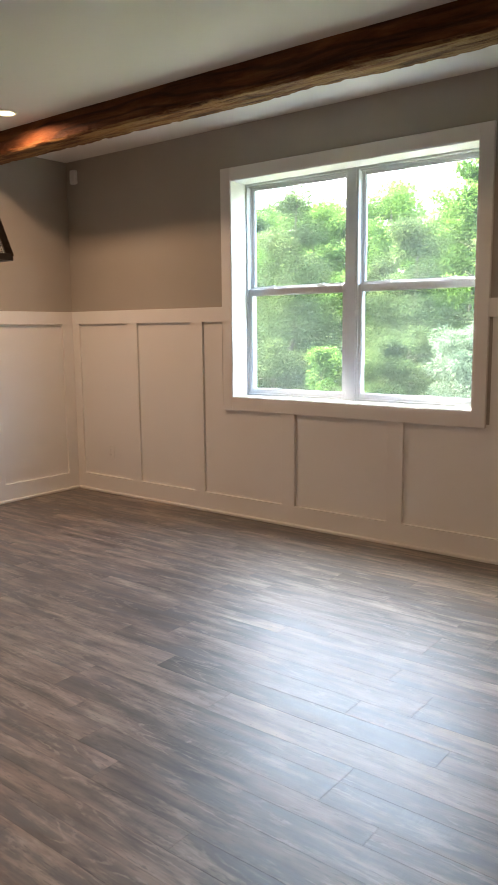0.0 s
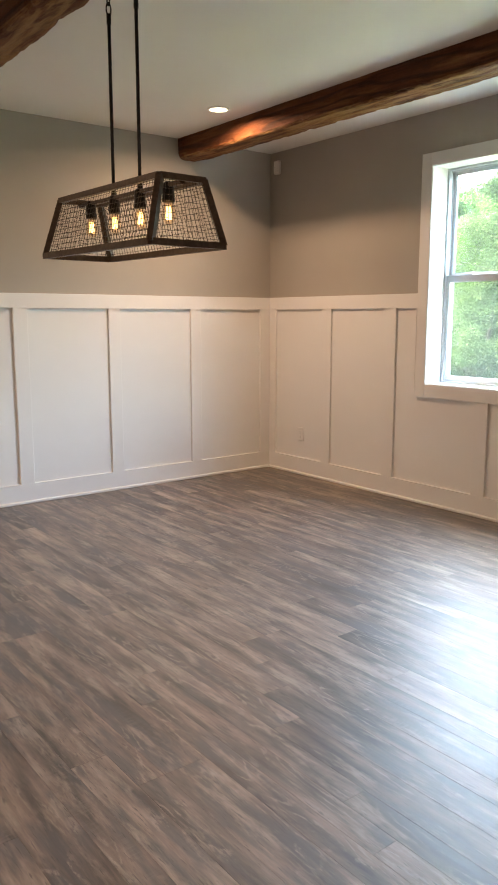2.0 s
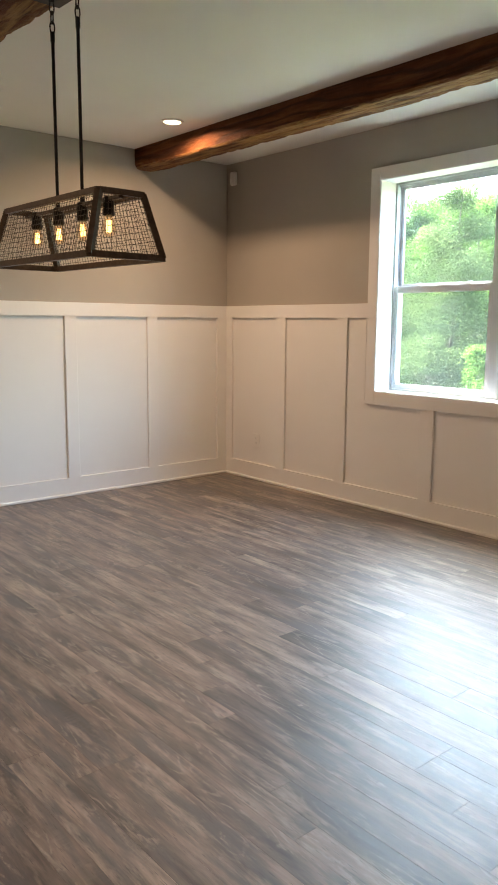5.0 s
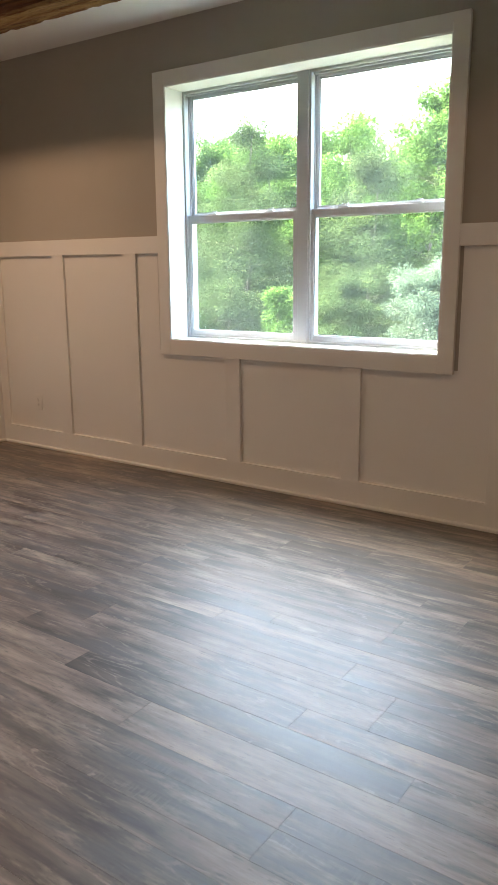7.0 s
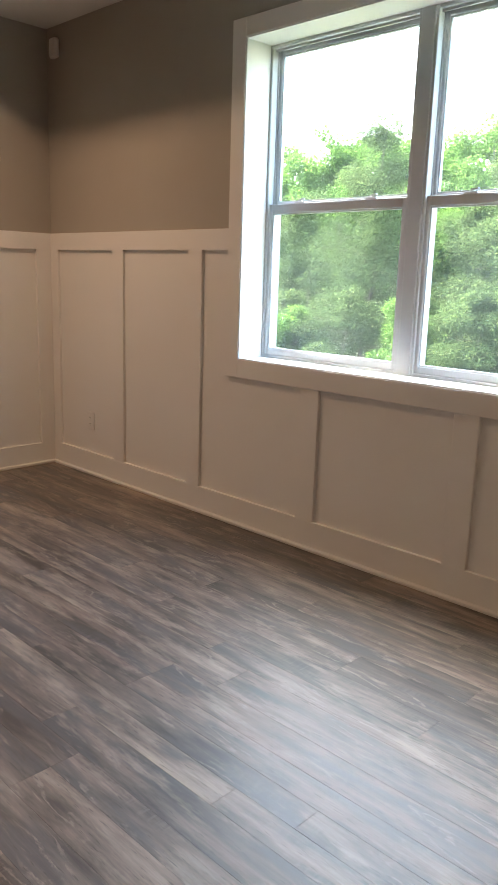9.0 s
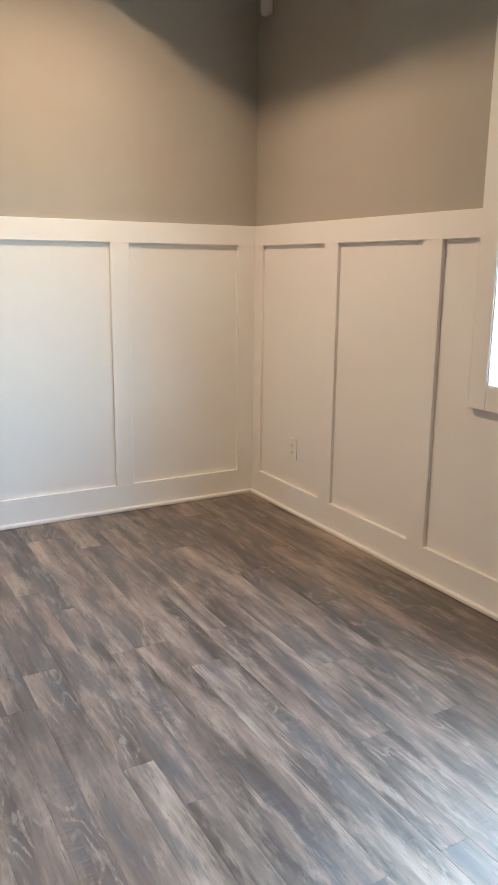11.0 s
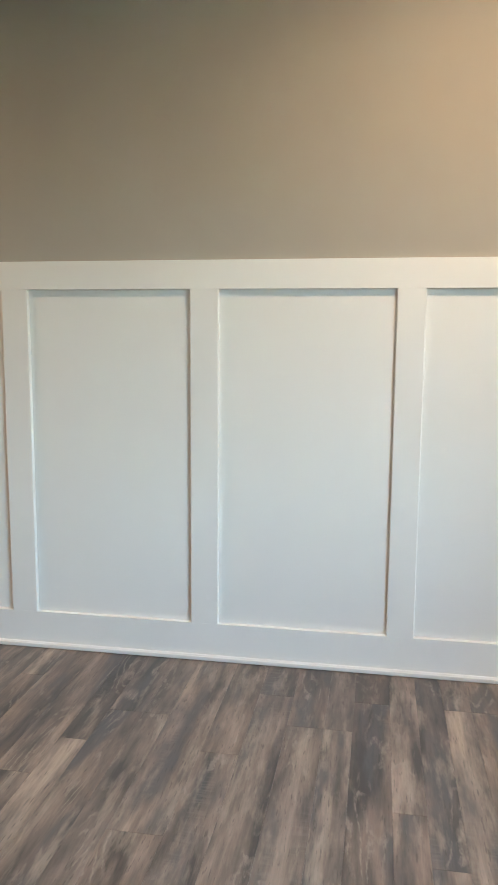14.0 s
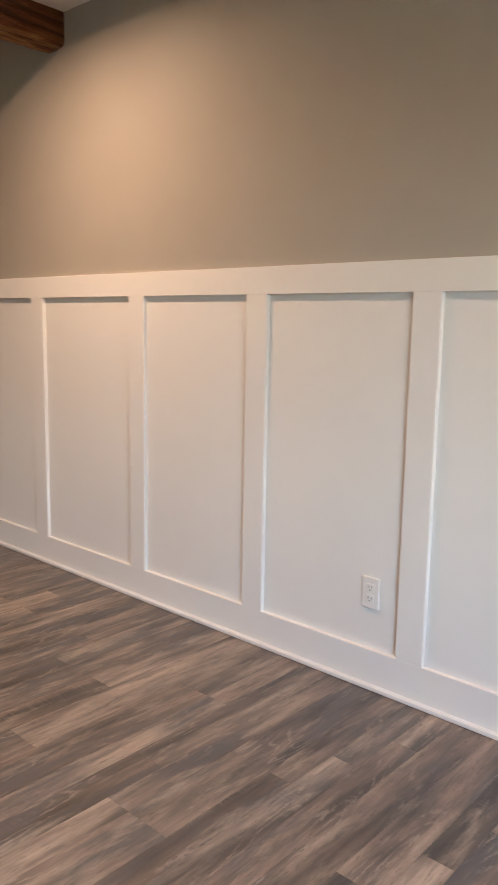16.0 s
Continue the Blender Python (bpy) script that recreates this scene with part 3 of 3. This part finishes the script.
det = tagged(new("motion_detector"), "small white motion detector high on the wall by the corner", "detector")
det.matrix_world = pose(0.095, WT, 2.597)
bm = bmesh.new()
box(bm, -0.034, 0.034, -0.038, 0.0, -0.056, 0.056, bevel=0.009)
part("housing", bm, M_PLASTIC, det)
bm = bmesh.new()
box(bm, -0.024, 0.024, -0.042, -0.036, -0.040, 0.002, bevel=0.002)
part("lens_window", bm, M_PANEL, det, "milky sensor lens")

# ---- outdoors ----
bm = bmesh.new()
bmesh.ops.create_grid(bm, x_segments=80, y_segments=80, size=1.0)
for v in bm.verts:
    fx, fy = v.co.x, v.co.y
    v.co.x, v.co.y = math.copysign(abs(fx) ** 2.2 * 900, fx), math.copysign(abs(fy) ** 2.2 * 900, fy)
    d = max(0.0, v.co.y - 3)
    v.co.z = -0.75 - min(1.2, d * 0.09) + noise.noise(Vector((v.co.x * 0.3, v.co.y * 0.3, 0))) * 0.12 * min(1, d / 4)
ground = structure(part("ground", bm, M_GROUND, None, "", True), "rough grassy ground sloping to the woods", "ground")


def tree(x, y, height, width, kind, seed, leaves=5200):
    """Tapered trunk, limbs, and a crown of leaf clumps; kinds: broad, cedar, shrub."""
    rng = np.random.default_rng(seed)
    label, material = {"broad": ("leafy bright green deciduous tree at the wood's edge", M_LEAF_BRIGHT), "cedar": ("dense dull green cedar tree with drooping sprays", M_LEAF_DULL),
                       "shrub": ("pale grey-green bushy tree at the wood's edge", M_LEAF_GREY), "bush": ("low dull green bush below the trees", M_LEAF_DULL), "sapling": ("bright green leafy sapling in front of the woods", M_LEAF_BRIGHT)}[kind]
    height += 0.5 if kind in ("broad", "cedar") else 0.0
    ob = tagged(new("tree"), label, "tree", "trees behind the house")
    gz = -0.75 - min(1.2, max(0, y - 3) * 0.09) - 0.05
    ob.location = (x, y, gz)
    bm = bmesh.new()
    lean = rng.uniform(-0.06, 0.06, 2)
    top = Vector((lean[0] * height, lean[1] * height, height * 0.92))
    p = Vector((0, 0, 0))
    r = 0.009 * height
    for k in range(5):
        q = top * ((k + 1) / 5) + Vector((rng.uniform(-0.1, 0.1), rng.uniform(-0.1, 0.1), 0))
        tube(bm, p, q, r * (1 - k / 5.5), r * (1 - (k + 1) / 5.5), 8)
        p = q
    centres, sizes = [], []
    nl = 64 if kind in ("cedar", "broad") else 36
    for k in range(nl):
        u = rng.uniform(0.10 if kind != "broad" else 0.22, 1.0)
        if kind == "cedar":
            reach = width * 0.5 * (1.08 - u) ** 0.75 * rng.uniform(0.55, 1.1)
        elif kind == "broad":
            reach = width * 0.5 * math.sin(math.pi * (0.12 + 0.80 * u)) ** 0.7 * rng.uniform(0.35, 1.1)
        else:
            reach = width * 0.5 * math.sqrt(max(0.05, 1 - u ** 2)) * rng.uniform(0.4, 1.1)
        a = rng.uniform(0, 2 * math.pi)
        start = top * (u * 0.9)
        tip = start + Vector((math.cos(a) * reach, math.sin(a) * reach, (0.28 if kind == "broad" else -0.02) * reach + 0.05 * height * u))
        tube(bm, start, tip, 0.004 * height * (1.1 - u) * 0.5 + 0.006, 0.004, 5)
        centres.append(tip)
        sizes.append(rng.uniform(0.35, 0.75) * width * (0.17 if kind == "broad" else 0.15))
        centres.append(start.lerp(tip, 0.6))
        sizes.append(rng.uniform(0.35, 0.7) * width * 0.14)
    part("trunk", bm, M_BARK, ob, "grey-brown trunk and limbs")
    # leaves: small folded blades scattered through clumps
    cs, ss = np.array([tuple(c) for c in centres]), np.array(sizes)
    pick = rng.integers(0, len(cs), leaves)
    d = rng.normal(size=(leaves, 3))
    d /= np.linalg.norm(d, axis=1)[:, None]
    rad = rng.uniform(0.25, 1.0, leaves)[:, None] ** 0.6
    pos = cs[pick] + d * rad * ss[pick][:, None] * np.array([1.15, 1.15, 0.8])
    pos[:, 2] = np.maximum(pos[:, 2], 0.05)
    size = rng.uniform(0.6, 1.3, leaves)[:, None] * {"broad": 0.095, "cedar": 0.072, "shrub": 0.070, "bush": 0.065, "sapling": 0.075}[kind]
    ax = rng.normal(size=(leaves, 3))
    if kind != "broad":
        ax = d * 1.2 + ax * 0.5 + np.array([0, 0, -0.25])
    ax /= np.linalg.norm(ax, axis=1)[:, None]
    nr = d * 0.7 + rng.normal(size=(leaves, 3)) * 0.6 + np.array([0, 0, 0.5])
    side = np.cross(ax, nr)
    side /= np.linalg.norm(side, axis=1)[:, None] + 1e-9
    slim = 0.62 if kind == "broad" else 0.36
    verts = np.stack([pos, pos + ax * size * 0.55 + side * size * slim * 0.6, pos + ax * size * 1.25 - nr / np.linalg.norm(nr, axis=1)[:, None] * size * 0.15, pos + ax * size * 0.55 - side * size * slim * 0.6], 1).reshape(-1, 3)
    faces = np.arange(leaves * 4).reshape(-1, 4)
    me = bpy.data.meshes.new("crown")
    me.from_pydata(verts.tolist(), [], faces.tolist())
    me.materials.append(material)
    crown = new("crown", me)
    crown.parent = ob
    return ob


TREES = [
    ("cedar", -7.4, 13.6, 7.4, 4.3), ("cedar", -3.7, 13.6, 5.9, 4.6), ("cedar", -10.6, 15.2, 5.7, 4.2), ("cedar", -1.2, 14.6, 5.2, 3.8), ("cedar", -13.4, 16.0, 6.2, 4.2),
    ("cedar", -16.2, 16.5, 5.6, 4.2), ("cedar", 1.0, 13.5, 5.4, 3.8), ("cedar", -5.6, 15.4, 5.4, 4.0), ("cedar", -9.0, 16.4, 5.8, 4.0),
    ("shrub", -0.8, 10.9, 3.4, 3.2), ("sapling", -4.7, 11.2, 2.7, 2.3), ("bush", -6.6, 11.9, 3.0, 3.2), ("bush", -2.7, 11.0, 2.9, 3.0), ("bush", -11.4, 13.2, 3.2, 3.4),
    ("bush", -9.0, 12.4, 2.8, 3.2), ("bush", -14.2, 13.8, 2.9, 3.4), ("bush", -17.2, 14.4, 3.0, 3.4), ("bush", 1.2, 10.8, 2.8, 3.0), ("sapling", -8.0, 11.4, 2.3, 2.2),
    ("broad", -4.2, 18.3, 9.0, 4.4), ("broad", -7.4, 19.5, 8.3, 4.8), ("broad", -10.6, 20.0, 8.0, 4.8), ("broad", -13.8, 20.5, 8.8, 5.2), ("broad", -1.0, 18.0, 8.6, 4.6),
    ("broad", -17.0, 21.5, 8.6, 5.2), ("broad", -20.4, 22.0, 9.0, 5.4), ("broad", 2.2, 18.5, 9.2, 5.0), ("cedar", -19.4, 17.5, 6.2, 4.2), ("cedar", 3.4, 14.0, 5.8, 3.8),
    ("broad", -5.8, 22.5, 8.4, 5.0), ("broad", -9.0, 23.5, 9.4, 5.0), ("broad", -12.0, 24.0, 8.8, 5.0), ("broad", -2.6, 22.0, 9.4, 5.0), ("broad", -15.4, 25.0, 9.6, 5.4),
]
for k, (kind, tx_, ty_, th, tw) in enumerate(TREES):
    tree(tx_, ty_, th, tw, kind, 100 + k, {"broad": 30000, "cedar": 38000}.get(kind, 24000))

# deep woods that close the view behind the nearer trees
rng = np.random.default_rng(77)
count = 90000
wx = rng.uniform(-34, 10, count)
ridge = np.array([7.4 + 0.9 * noise.noise(Vector((a * 0.45, 3.1, 0))) + 0.6 * noise.noise(Vector((a * 1.7, 8.2, 0))) for a in wx])
pos = np.stack([wx, rng.uniform(25.5, 30.5, count), -1.9 + (ridge + 0.4) * rng.uniform(0, 1, count) ** 0.8], 1)
ax = rng.normal(size=(count, 3))
ax /= np.linalg.norm(ax, axis=1)[:, None]
side = np.cross(ax, rng.normal(size=(count, 3)))
side /= np.linalg.norm(side, axis=1)[:, None] + 1e-9
size = rng.uniform(0.10, 0.24, count)[:, None]
verts = np.stack([pos, pos + ax * size * 0.5 + side * size * 0.35, pos + ax * size * 1.1, pos + ax * size * 0.5 - side * size * 0.35], 1).reshape(-1, 3)
me = bpy.data.meshes.new("far_woods")
me.from_pydata(verts.tolist(), [], np.arange(count * 4).reshape(-1, 4).tolist())
me.materials.append(M_LEAF_BRIGHT)
tagged(new("far_woods", me), "dense green woods behind the nearer trees", "woods", kind="stuff")

# ---- floor planks ----
rng = random.Random(11)
plank_meshes = {}


def plank_mesh(length, width):
    key = (round(length, 3), round(width, 3))
    if key not in plank_meshes:
        g, c, h = 0.00015, 0.0004, 0.005
        x, y = key[0] / 2 - g, key[1] / 2 - g
        vs = [(sx * x, sy * y, -h) for sx, sy in ((-1, -1), (1, -1), (1, 1), (-1, 1))]
        vs += [(sx * x, sy * y, -c) for sx, sy in ((-1, -1), (1, -1), (1, 1), (-1, 1))]
        vs += [(sx * (x - c), sy * (y - c), 0.0) for sx, sy in ((-1, -1), (1, -1), (1, 1), (-1, 1))]
        fs = [(8, 9, 10, 11)]
        for k in range(4):
            j = (k + 1) % 4
            fs += [(k, j, 4 + j, 4 + k), (4 + k, 4 + j, 8 + j, 8 + k)]
        me = bpy.data.meshes.new("plank")
        me.from_pydata(vs, [], fs)
        me.materials.append(M_FLOOR)
        plank_meshes[key] = me
    return plank_meshes[key]


y = WT
far_planks = []
while y > YS + 0.001:
    w = rng.choice((0.09, 0.12, 0.12, 0.15))
    if y - w < YS + 0.05:
        w = y - YS
    x = -WT - rng.choice((0.15, 0.35, 0.55, 0.75, 0.95))
    while x < XE:
        a, b = max(x, -WT), min(x + 1.22, XE)
        if b - a > 0.01:
            me = plank_mesh(b - a, w)
            if y > -5.5:
                pl = new("plank", me)
                pl.parent = floor
                pl.location = ((a + b) / 2, y - w / 2, FZ)
            else:
                far_planks.append((me, (a + b) / 2, y - w / 2))
        x += 1.22
    y -= w
verts, faces = [], []
for me, px, py in far_planks:
    k = len(verts)
    verts += [(v.co.x + px, v.co.y + py, v.co.z + FZ) for v in me.vertices]
    faces += [tuple(k + i for i in f.vertices) for f in me.polygons]
me = bpy.data.meshes.new("far_planks")
me.from_pydata(verts, [], faces)
me.materials.append(M_FLOOR)
rest = tagged(new("far_planks", me), kind="stuff")
rest.parent = floor
